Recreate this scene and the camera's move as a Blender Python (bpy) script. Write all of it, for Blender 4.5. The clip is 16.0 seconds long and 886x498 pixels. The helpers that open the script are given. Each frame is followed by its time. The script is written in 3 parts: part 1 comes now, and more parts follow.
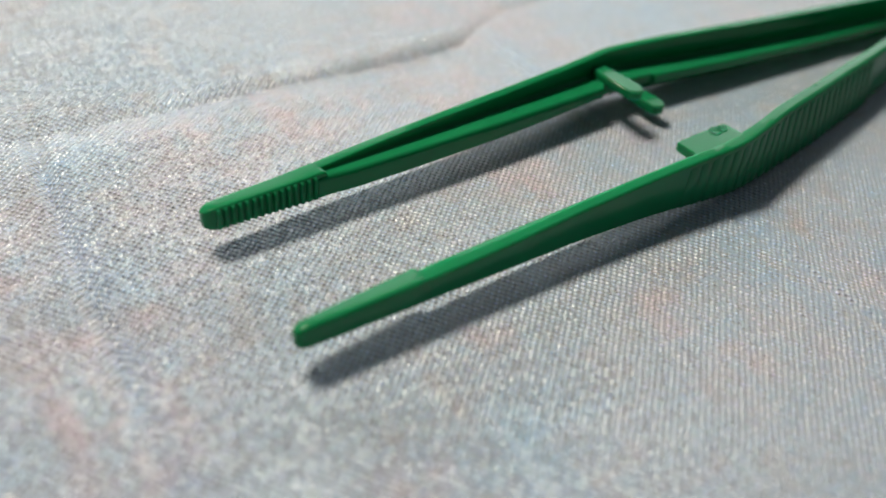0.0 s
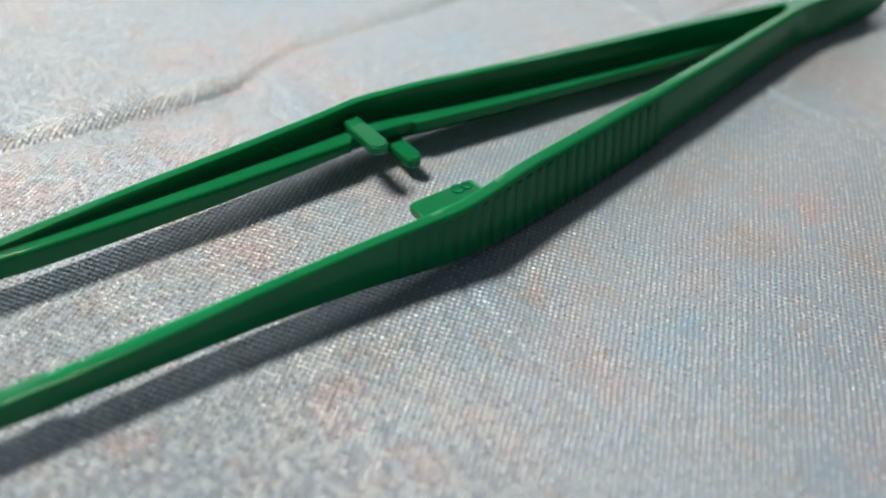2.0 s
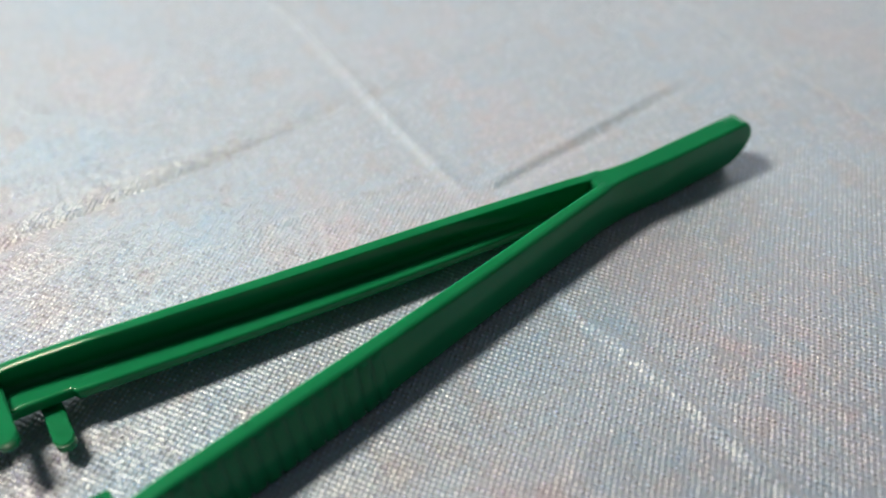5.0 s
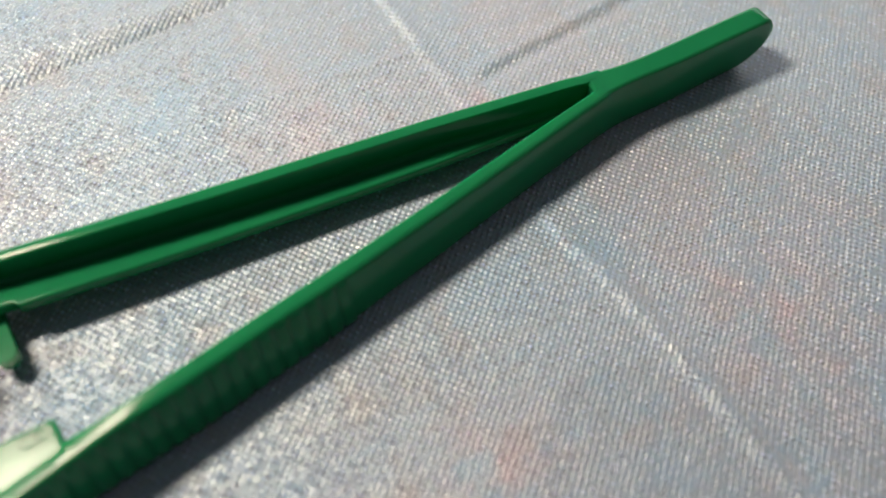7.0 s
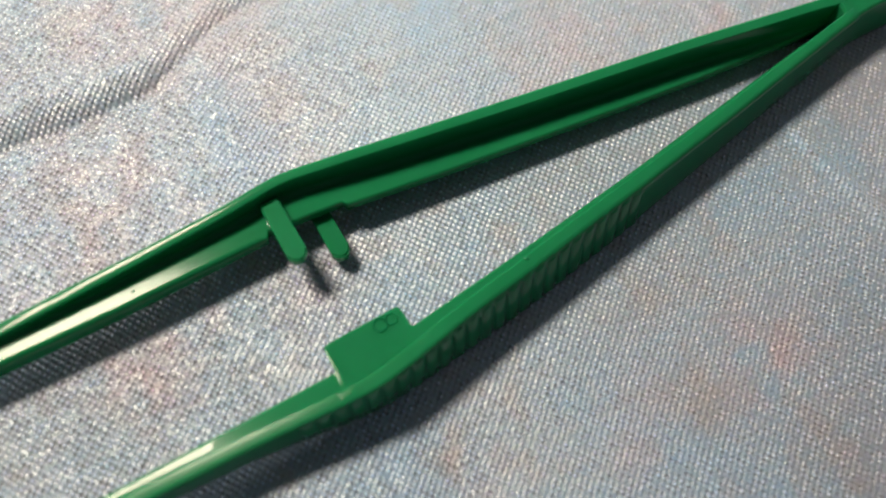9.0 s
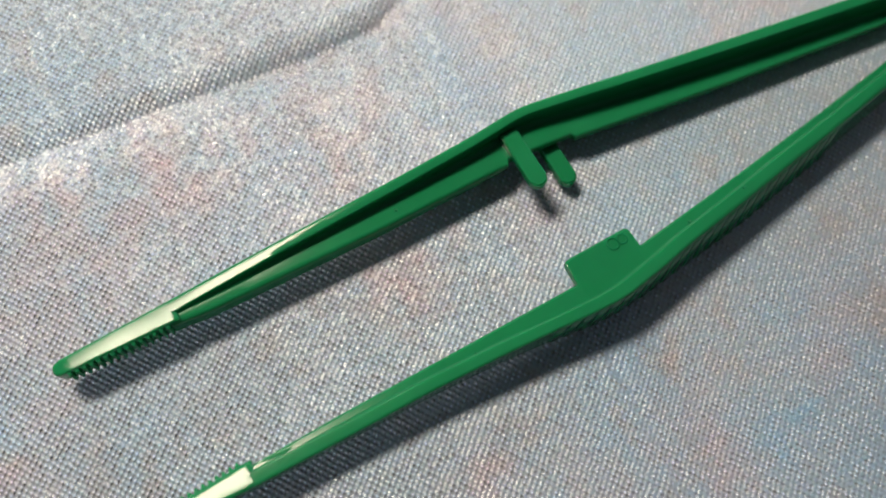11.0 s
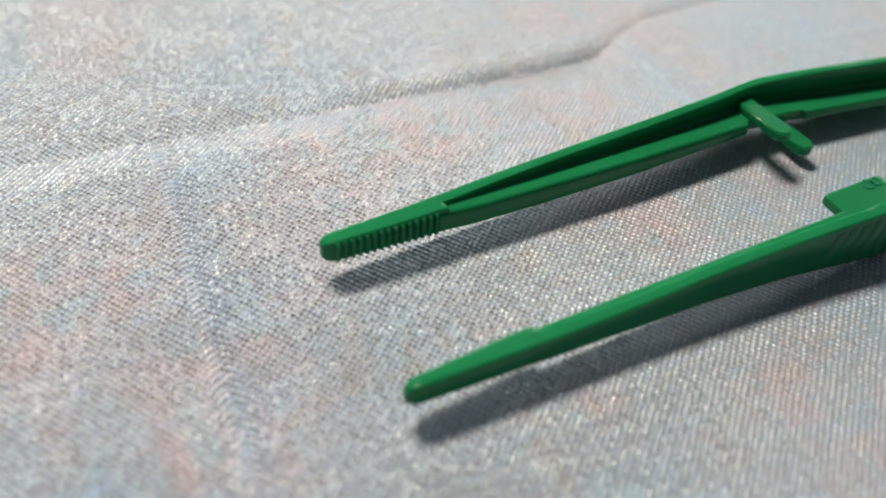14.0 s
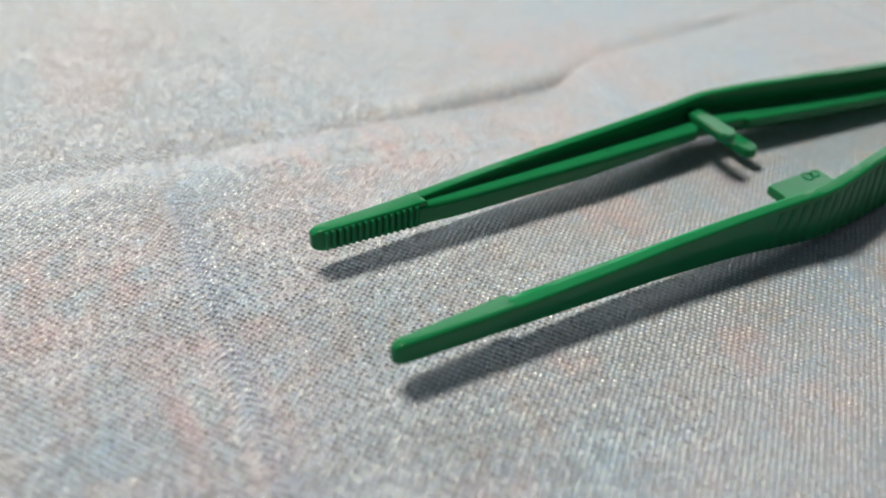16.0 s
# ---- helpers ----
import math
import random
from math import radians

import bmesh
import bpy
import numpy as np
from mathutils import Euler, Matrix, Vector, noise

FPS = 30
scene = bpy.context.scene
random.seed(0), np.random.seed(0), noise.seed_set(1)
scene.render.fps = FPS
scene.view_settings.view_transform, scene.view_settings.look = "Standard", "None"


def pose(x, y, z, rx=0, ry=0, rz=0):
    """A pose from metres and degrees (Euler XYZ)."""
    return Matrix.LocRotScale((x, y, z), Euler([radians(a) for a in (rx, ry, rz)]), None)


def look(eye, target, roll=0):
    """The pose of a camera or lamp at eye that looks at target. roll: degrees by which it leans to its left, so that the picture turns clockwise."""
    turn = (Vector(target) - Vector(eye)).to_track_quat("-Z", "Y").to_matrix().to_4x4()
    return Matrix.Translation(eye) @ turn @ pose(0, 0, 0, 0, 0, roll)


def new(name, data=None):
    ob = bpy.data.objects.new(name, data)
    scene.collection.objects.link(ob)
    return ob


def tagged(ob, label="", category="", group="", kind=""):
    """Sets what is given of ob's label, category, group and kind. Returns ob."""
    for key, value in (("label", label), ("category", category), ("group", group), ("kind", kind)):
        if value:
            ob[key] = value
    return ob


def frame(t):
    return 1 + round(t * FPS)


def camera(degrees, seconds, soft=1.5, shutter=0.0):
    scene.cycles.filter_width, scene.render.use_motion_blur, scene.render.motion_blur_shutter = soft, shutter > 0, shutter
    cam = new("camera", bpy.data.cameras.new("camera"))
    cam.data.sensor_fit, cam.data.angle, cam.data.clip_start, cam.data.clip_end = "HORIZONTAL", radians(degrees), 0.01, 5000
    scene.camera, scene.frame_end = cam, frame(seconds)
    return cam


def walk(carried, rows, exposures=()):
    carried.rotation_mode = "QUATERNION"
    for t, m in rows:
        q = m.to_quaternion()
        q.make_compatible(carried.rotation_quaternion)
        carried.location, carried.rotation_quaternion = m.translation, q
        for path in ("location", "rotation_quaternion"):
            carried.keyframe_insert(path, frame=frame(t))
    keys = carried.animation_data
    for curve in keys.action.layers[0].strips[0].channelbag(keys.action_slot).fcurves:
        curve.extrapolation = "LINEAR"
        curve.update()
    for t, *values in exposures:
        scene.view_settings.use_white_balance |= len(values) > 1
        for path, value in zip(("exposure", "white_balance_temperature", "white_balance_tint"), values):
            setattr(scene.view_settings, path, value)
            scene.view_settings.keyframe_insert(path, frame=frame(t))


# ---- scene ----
cam = camera(53.32, 16.0, soft=1.8)
PATH = [
    (0, (0.01777, 0.00950, 0.05393), (0.02212, 0.08504, -0.01144), 5.53),
    (0.5, (0.02352, 0.01229, 0.05442), (0.02698, 0.08771, -0.01115), 4.67),
    (1, (0.03448, 0.01670, 0.05593), (0.03677, 0.09177, -0.01009), 3.69),
    (1.5, (0.04385, 0.01869, 0.05591), (0.04546, 0.09388, -0.01000), 3.11),
    (2, (0.04847, 0.02057, 0.05701), (0.04913, 0.09528, -0.00946), 2.27),
    (2.5, (0.05505, 0.02218, 0.05819), (0.05552, 0.09691, -0.00825), 1.98),
    (3, (0.06114, 0.02583, 0.05999), (0.06001, 0.10016, -0.00689), 1.08),
    (3.5, (0.06528, 0.03275, 0.06244), (0.06258, 0.10651, -0.00503), 0.17),
    (4, (0.07232, 0.03945, 0.06418), (0.06827, 0.11256, -0.00392), -0.73),
    (4.5, (0.08248, 0.04840, 0.06617), (0.07662, 0.12072, -0.00265), -2.23),
    (7, (0.08277, 0.06931, 0.06879), (0.07941, 0.12182, -0.01625), 1.64),
    (7.5, (0.06969, 0.06820, 0.06936), (0.07032, 0.11609, -0.01843), 6.41),
    (8, (0.06206, 0.06888, 0.07049), (0.06198, 0.11243, -0.01954), 6.29),
    (10.5, (0.04036, 0.06045, 0.08712), (0.03995, 0.09385, -0.00714), 5.64),
    (11, (0.03180, 0.05960, 0.08589), (0.03386, 0.09081, -0.00909), 10.87),
    (11.5, (0.02371, 0.05354, 0.07701), (0.02340, 0.08632, -0.01747), 7.54),
    (12, (0.01726, 0.04364, 0.07023), (0.01469, 0.08657, -0.02005), 5.75),
    (12.5, (0.01611, 0.03194, 0.06194), (0.01185, 0.08932, -0.01985), 5.45),
    (13, (0.01698, 0.02243, 0.06302), (0.01163, 0.08626, -0.01377), 5.34),
    (13.5, (0.01612, 0.01832, 0.06043), (0.00951, 0.08573, -0.01313), 4.64),
    (14, (0.01538, 0.01748, 0.05902), (0.00879, 0.08755, -0.01203), 4.48),
    (14.5, (0.01654, 0.00758, 0.06549), (0.00988, 0.07971, -0.00346), 4.23),
    (15, (0.01648, 0.00350, 0.06353), (0.01054, 0.07771, -0.00324), 4.13),
    (15.5, (0.01674, 0.00400, 0.06005), (0.01122, 0.08003, -0.00468), 3.88),
    (16, (0.01727, 0.00565, 0.05653), (0.01143, 0.08299, -0.00659), 3.29),
]
cam.data.dof.use_dof, cam.data.dof.focus_distance, cam.data.dof.aperture_fstop = True, 0.086, 15.0
EXPOSURES = [(0.0, 0.03, 6250, 7), (3.0, 0.10, 6150, 7), (4.5, 0.13, 6150, 8), (7.0, 0.07, 6450, 9), (8.0, 0.02, 6450, 8.5), (11.0, -0.11, 6400, 8.5), (12.5, 0.10, 6450, 8), (14.0, 0.02, 6400, 8.5), (16.0, -0.02, 6400, 8.5)]
walk(cam, [(t, look(eye, target, roll)) for t, eye, target, roll in PATH], EXPOSURES)

MM = 0.001
# ---- world and lights ----
world = bpy.data.worlds.new("world")
scene.world = world
world.use_nodes = True
world.node_tree.nodes["Background"].inputs[0].default_value = (0.5, 0.6, 0.75, 1)
world.node_tree.nodes["Background"].inputs[1].default_value = 0.3

# The tweezers' own axes on the cloth: u along them, v across, z up.
BASE = pose(0.00526, 0.06363, 0, 0, 0, 36.04)
LAMP_AT = BASE @ Vector((-0.018, 0.146, 0.28))
lamp_data = bpy.data.lights.new("ceiling_bulb", "AREA")
lamp_data.shape, lamp_data.size, lamp_data.size_y, lamp_data.energy, lamp_data.color = "ELLIPSE", 0.108, 0.062, 1.45, (1.0, 0.88, 0.68)
lamp_light = new("ceiling_bulb", lamp_data)
lamp_light.matrix_world = Matrix.Translation(LAMP_AT) @ pose(0, 0, 0, 0, 0, 36.04)

# added fill light without a known source, set in the north wall's opening
fill_data = bpy.data.lights.new("added_fill", "AREA")
fill_data.shape, fill_data.size, fill_data.size_y, fill_data.energy, fill_data.color = "RECTANGLE", 2.7, 0.7, 13.0, (1.0, 0.99, 0.97)
fill_light = new("added_fill", fill_data)
fill_light.matrix_world = pose(-0.05, 1.66, 0.56, -90, 0, 0)


# ---- materials ----
def material(name):
    m = bpy.data.materials.new(name)
    m.use_nodes = True
    return m, m.node_tree.nodes, m.node_tree.links, m.node_tree.nodes["Principled BSDF"]


def math_node(nodes, links, op, a, b=None):
    n = nodes.new("ShaderNodeMath")
    n.operation = op
    for i, v in enumerate((a, b)):
        if v is None:
            continue
        if isinstance(v, (int, float)):
            n.inputs[i].default_value = v
        else:
            links.new(v, n.inputs[i])
    return n.outputs[0]


def noise_node(nodes, links, vec, scale, detail=2.0, rough=0.5):
    n = nodes.new("ShaderNodeTexNoise")
    n.inputs["Scale"].default_value, n.inputs["Detail"].default_value, n.inputs["Roughness"].default_value = scale, detail, rough
    links.new(vec, n.inputs["Vector"])
    return n


def ramp(nodes, links, fac, stops):
    n = nodes.new("ShaderNodeValToRGB")
    els = n.color_ramp.elements
    while len(els) < len(stops):
        els.new(0.5)
    for e, (p, c) in zip(els, stops):
        e.position, e.color = p, (*c, 1)
    links.new(fac, n.inputs[0])
    return n.outputs[0]


def mix(nodes, links, fac, a, b, mode="MIX"):
    n = nodes.new("ShaderNodeMix")
    n.data_type, n.blend_type = "RGBA", mode
    for sock, v in ((n.inputs[0], fac), (n.inputs[6], a), (n.inputs[7], b)):
        if isinstance(v, (int, float)):
            sock.default_value = v
        elif isinstance(v, tuple):
            sock.default_value = (*v, 1)
        else:
            links.new(v, sock)
    return n.outputs[2]


def plastic_material():
    m, nodes, links, bsdf = material("green_plastic")
    tc = nodes.new("ShaderNodeTexCoord")
    n1 = noise_node(nodes, links, tc.outputs["Object"], 120, 3)
    n2 = noise_node(nodes, links, tc.outputs["Object"], 2200, 3)
    links.new(ramp(nodes, links, n1.outputs["Fac"], [(0.3, (0.010, 0.170, 0.068)), (0.7, (0.014, 0.194, 0.079))]), bsdf.inputs["Base Color"])
    links.new(math_node(nodes, links, "MULTIPLY_ADD", n2.outputs["Fac"], 0.06), bsdf.inputs["Roughness"])
    bsdf.inputs["Roughness"].links[0].from_node.inputs[2].default_value = 0.10
    bsdf.inputs["IOR"].default_value = 1.27
    bsdf.inputs["Subsurface Weight"].default_value = 0.6
    bsdf.inputs["Subsurface Radius"].default_value = (0.25, 1.0, 0.6)
    bsdf.inputs["Subsurface Scale"].default_value = 0.0018
    bump = nodes.new("ShaderNodeBump")
    bump.inputs["Strength"].default_value, bump.inputs["Distance"].default_value = 0.10, 0.00003
    links.new(n1.outputs["Fac"], bump.inputs["Height"])
    links.new(bump.outputs[0], bsdf.inputs["Normal"])
    return m


def cloth_material():
    m, nodes, links, bsdf = material("printed_cloth")
    tc = nodes.new("ShaderNodeTexCoord")
    obj = tc.outputs["Object"]
    # warp the weave a little so that the threads wander
    wob = noise_node(nodes, links, obj, 70, 2, 0.5)
    va = nodes.new("ShaderNodeVectorMath")
    va.operation = "MULTIPLY_ADD"
    links.new(wob.outputs["Color"], va.inputs[0])
    va.inputs[1].default_value = (0.0007, 0.0007, 0)
    links.new(obj, va.inputs[2])
    fine_wob = noise_node(nodes, links, obj, 800, 2, 0.5)
    vb = nodes.new("ShaderNodeVectorMath")
    vb.operation = "MULTIPLY_ADD"
    links.new(fine_wob.outputs["Color"], vb.inputs[0])
    vb.inputs[1].default_value = (0.00022, 0.00022, 0)
    links.new(va.outputs[0], vb.inputs[2])
    rot = nodes.new("ShaderNodeMapping")
    rot.inputs["Rotation"].default_value = (0, 0, radians(WEAVE_TURN))
    links.new(vb.outputs[0], rot.inputs["Vector"])
    sep = nodes.new("ShaderNodeSeparateXYZ")
    links.new(rot.outputs[0], sep.inputs[0])
    sx = math_node(nodes, links, "SINE", math_node(nodes, links, "MULTIPLY", sep.outputs[0], 2 * math.pi / WEAVE_PITCH[0]))
    sy = math_node(nodes, links, "SINE", math_node(nodes, links, "MULTIPLY", sep.outputs[1], 2 * math.pi / WEAVE_PITCH[1]))
    weave = math_node(nodes, links, "MULTIPLY", sx, sy)
    # each crossing of threads is a little higher or lower than its neighbours
    cell = nodes.new("ShaderNodeVectorMath")
    cell.operation = "SNAP"
    links.new(rot.outputs[0], cell.inputs[0])
    cell.inputs[1].default_value = (WEAVE_PITCH[0] / 2, WEAVE_PITCH[1] / 2, 1.0)
    white = nodes.new("ShaderNodeTexWhiteNoise")
    links.new(cell.outputs[0], white.inputs["Vector"])
    # and single threads stand proud over some millimetres
    run = nodes.new("ShaderNodeVectorMath")
    run.operation = "SNAP"
    links.new(rot.outputs[0], run.inputs[0])
    run.inputs[1].default_value = (0.0055, WEAVE_PITCH[1] / 2, 1.0)
    proud = nodes.new("ShaderNodeTexWhiteNoise")
    links.new(run.outputs[0], proud.inputs["Vector"])
    fibre = noise_node(nodes, links, obj, 3000, 3, 0.6)
    dye_shade = nodes.new("ShaderNodeAttribute")
    dye_shade.attribute_name = "dye_shade"
    worn = ramp(nodes, links, noise_node(nodes, links, obj, 110, 3).outputs["Fac"], [(0.30, (0.65, 0.65, 0.65)), (0.56, (1, 1, 1))])
    top = math_node(nodes, links, "MULTIPLY", math_node(nodes, links, "MULTIPLY", weave, math_node(nodes, links, "MULTIPLY", worn, dye_shade.outputs["Alpha"])), math_node(nodes, links, "ADD", math_node(nodes, links, "MULTIPLY", math_node(nodes, links, "POWER", white.outputs["Value"], 2.4), 1.7), 0.42))
    hgt = math_node(nodes, links, "ADD", math_node(nodes, links, "MULTIPLY_ADD", proud.outputs["Value"], 0.45), math_node(nodes, links, "MULTIPLY", fibre.outputs["Fac"], 0.9))
    links.new(math_node(nodes, links, "MULTIPLY", top, 0.85), hgt.node.inputs[0].links[0].from_node.inputs[2])
    bump = nodes.new("ShaderNodeBump")
    bump.inputs["Strength"].default_value, bump.inputs["Distance"].default_value = 1.0, 0.00011
    links.new(hgt, bump.inputs["Height"])
    links.new(bump.outputs[0], bsdf.inputs["Normal"])
    # the print; glints on thread tops and shade in the gaps put into colour
    dots = ramp(nodes, links, math_node(nodes, links, "MULTIPLY_ADD", top, 0.42), [(0.0, (0.68, 0.68, 0.69)), (0.40, (0.90, 0.90, 0.90)), (0.62, (1.05, 1.05, 1.05)), (1.0, (2.3, 2.3, 2.3))])
    dots.node.inputs[0].links[0].from_node.inputs[2].default_value = 0.45
    base = mix(nodes, links, 1.0, dye_shade.outputs["Color"], dots, "MULTIPLY")
    tint = mix(nodes, links, 0.10, (1.0, 1.0, 1.0), white.outputs["Color"])
    base = mix(nodes, links, 1.0, base, tint, "MULTIPLY")
    # dyed threads: short streaks along one bias of the weave
    turn = nodes.new("ShaderNodeMapping")
    turn.inputs["Rotation"].default_value, turn.inputs["Scale"].default_value = (0, 0, radians(-41)), (0.16, 1.0, 1.0)
    links.new(obj, turn.inputs["Vector"])
    streak = noise_node(nodes, links, turn.outputs[0], 900, 2, 0.5)
    streak_tone = ramp(nodes, links, streak.outputs["Fac"], [(0.32, (0.94, 1.0, 1.05)), (0.5, (1.0, 1.0, 1.0)), (0.68, (1.05, 0.985, 0.96))])
    base = mix(nodes, links, 1.0, base, streak_tone, "MULTIPLY")
    base = mix(nodes, links, 1.0, base, (0.865, 0.885, 0.925), "MULTIPLY")
    fib = ramp(nodes, links, fibre.outputs["Fac"], [(0.25, (0.80, 0.80, 0.80)), (0.75, (1.16, 1.16, 1.16))])
    base = mix(nodes, links, 1.0, base, fib, "MULTIPLY")
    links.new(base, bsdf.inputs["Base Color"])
    bsdf.inputs["Roughness"].default_value = 0.30
    bsdf.inputs["IOR"].default_value = 1.65
    bsdf.inputs["Specular IOR Level"].default_value = 1.0
    bsdf.inputs["Coat Weight"].default_value, bsdf.inputs["Coat Roughness"].default_value = 0.28, 0.38
    links.new(bump.outputs[0], bsdf.inputs["Coat Normal"])
    bsdf.inputs["Sheen Weight"].default_value = 0.7
    bsdf.inputs["Sheen Roughness"].default_value = 0.55
    return m


def paint_material(name, rgb, scale=6.0):
    m, nodes, links, bsdf = material(name)
    tc = nodes.new("ShaderNodeTexCoord")
    n = noise_node(nodes, links, tc.outputs["Object"], scale, 4)
    links.new(ramp(nodes, links, n.outputs["Fac"], [(0.3, tuple(c * 0.93 for c in rgb)), (0.7, rgb)]), bsdf.inputs["Base Color"])
    bsdf.inputs["Roughness"].default_value = 0.8
    return m


WEAVE_TURN, WEAVE_PITCH = 8.0, (0.00070, 0.00078)
PLASTIC = plastic_material()
CLOTH = cloth_material()
WALL_PAINT = paint_material("wall_paint", (0.42, 0.44, 0.45))
FLOOR_WOOD = paint_material("floor_wood", (0.28, 0.19, 0.12), 3.0)
TABLE_WOOD = paint_material("table_wood", (0.35, 0.25, 0.16), 9.0)
LAMP_SHELL = paint_material("lamp_enamel", (0.8, 0.8, 0.8))


# ---- building helpers ----
def mesh_object(name, bm, mat, smooth=False, sharp=18):
    me = bpy.data.meshes.new(name)
    bmesh.ops.recalc_face_normals(bm, faces=bm.faces)
    bm.to_mesh(me)
    bm.free()
    me.materials.append(mat)
    if smooth:
        me.shade_smooth()
        me.set_sharp_from_angle(angle=radians(sharp))
    return new(name, me)


def part(name, bm, mat, parent, label="", smooth=True, sharp=18, rounded=False):
    ob = mesh_object(name, bm, mat, smooth, sharp)
    ob.parent = parent
    if rounded:
        even = ob.modifiers.new("even_normals", "WEIGHTED_NORMAL")
        even.weight, even.keep_sharp = 80, True
    if label:
        tagged(ob, label)
    return ob


def box_bm(x0, x1, y0, y1, z0, z1, bevel=0.0, segments=2):
    bm = bmesh.new()
    bmesh.ops.create_cube(bm, size=1)
    for v in bm.verts:
        v.co = Vector((x0 if v.co.x < 0 else x1, y0 if v.co.y < 0 else y1, z0 if v.co.z < 0 else z1))
    if bevel:
        bmesh.ops.bevel(bm, geom=bm.edges[:], offset=bevel, segments=segments, affect="EDGES", profile=0.5)
    return bm


def loft(rings):
    """A closed skin over rings of equal length, capped at both ends."""
    bm = bmesh.new()
    rows = [[bm.verts.new(Vector(p) * MM) for p in ring] for ring in rings]
    n = len(rows[0])
    for a, b in zip(rows, rows[1:]):
        for i in range(n):
            bm.faces.new((a[i], a[(i + 1) % n], b[(i + 1) % n], b[i]))
    bm.faces.new(rows[0])
    bm.faces.new(rows[-1][::-1])
    return bm


def curve(pairs, soft=0.0):
    """A smooth function through (u, value) pairs."""
    us, vs = np.array(pairs, float).T
    if not soft:
        return lambda u: float(np.interp(u, us, vs))
    steps = np.linspace(-soft, soft, 9)
    return lambda u: float(np.mean(np.interp(u + steps, us, vs)))


# ---- the room that closes the place ----
def room():
    x0, x1, y0, y1, z0, z1 = -1.7, 1.5, -1.5, 1.7, -0.76, 1.64
    w = 0.1
    tagged(mesh_object("floor", box_bm(x0 - w, x1 + w, y0 - w, y1 + w, z0 - w, z0), FLOOR_WOOD), "brown wooden floor of the room", "floor", kind="structure")
    tagged(mesh_object("ceiling", box_bm(x0 - w, x1 + w, y0 - w, y1 + w, z1, z1 + w), WALL_PAINT), "plain grey painted ceiling over the table", "ceiling", kind="structure")
    for name, b in (("wall_east", (x1, x1 + w, y0 - w, y1 + w)), ("wall_west", (x0 - w, x0, y0 - w, y1 + w)), ("wall_south", (x0, x1, y0 - w, y0))):
        tagged(mesh_object(name, box_bm(*b, z0, z1), WALL_PAINT), "plain grey painted wall of the room", "wall", kind="structure")
    # the north wall has a wide, low opening, added for the fill light
    bm = bmesh.new()
    for b in ((x0, -1.42, z0, z1), (1.32, x1, z0, z1), (-1.42, 1.32, z0, 0.18), (-1.42, 1.32, 0.94, z1)):
        for v in bmesh.ops.create_cube(bm, size=1)["verts"]:
            v.co = Vector((b[0] if v.co.x < 0 else b[1], y1 if v.co.y < 0 else y1 + w, b[2] if v.co.z < 0 else b[3]))
    tagged(mesh_object("wall_north", bm, WALL_PAINT), "plain grey painted wall with an opening added for the fill light", "wall", kind="structure")
    # table under the cloth
    table = tagged(new("table"), "brown wooden table hidden under the cloth", "table")
    table.matrix_world = BASE @ Matrix.Translation((0.06, 0.03, -0.75))
    part("tabletop", box_bm(-0.45, 0.45, -0.4, 0.4, 0.715, 0.7485, 0.004), TABLE_WOOD, table)
    for sx in (-1, 1):
        for sy in (-1, 1):
            part("leg", box_bm(sx * 0.40 - 0.025, sx * 0.40 + 0.025, sy * 0.35 - 0.025, sy * 0.35 + 0.025, -0.01, 0.716, 0.003), TABLE_WOOD, table)
    fixture = tagged(new("pendant_lamp"), "white pendant lamp hanging over the table on its cord", "lamp")
    fixture.matrix_world = Matrix.Translation(LAMP_AT)
    bm = bmesh.new()
    bmesh.ops.create_cone(bm, cap_ends=True, segments=48, radius1=0.076, radius2=0.035, depth=0.05)
    bmesh.ops.translate(bm, verts=bm.verts, vec=(0, 0, 0.030))
    part("shade", bm, LAMP_SHELL, fixture)
    bm = bmesh.new()
    bmesh.ops.create_cone(bm, cap_ends=True, segments=10, radius1=0.003, radius2=0.003, depth=z1 - LAMP_AT.z - 0.05)
    bmesh.ops.translate(bm, verts=bm.verts, vec=(0, 0, (z1 - LAMP_AT.z + 0.052) / 2))
    part("cord", bm, LAMP_SHELL, fixture)


room()


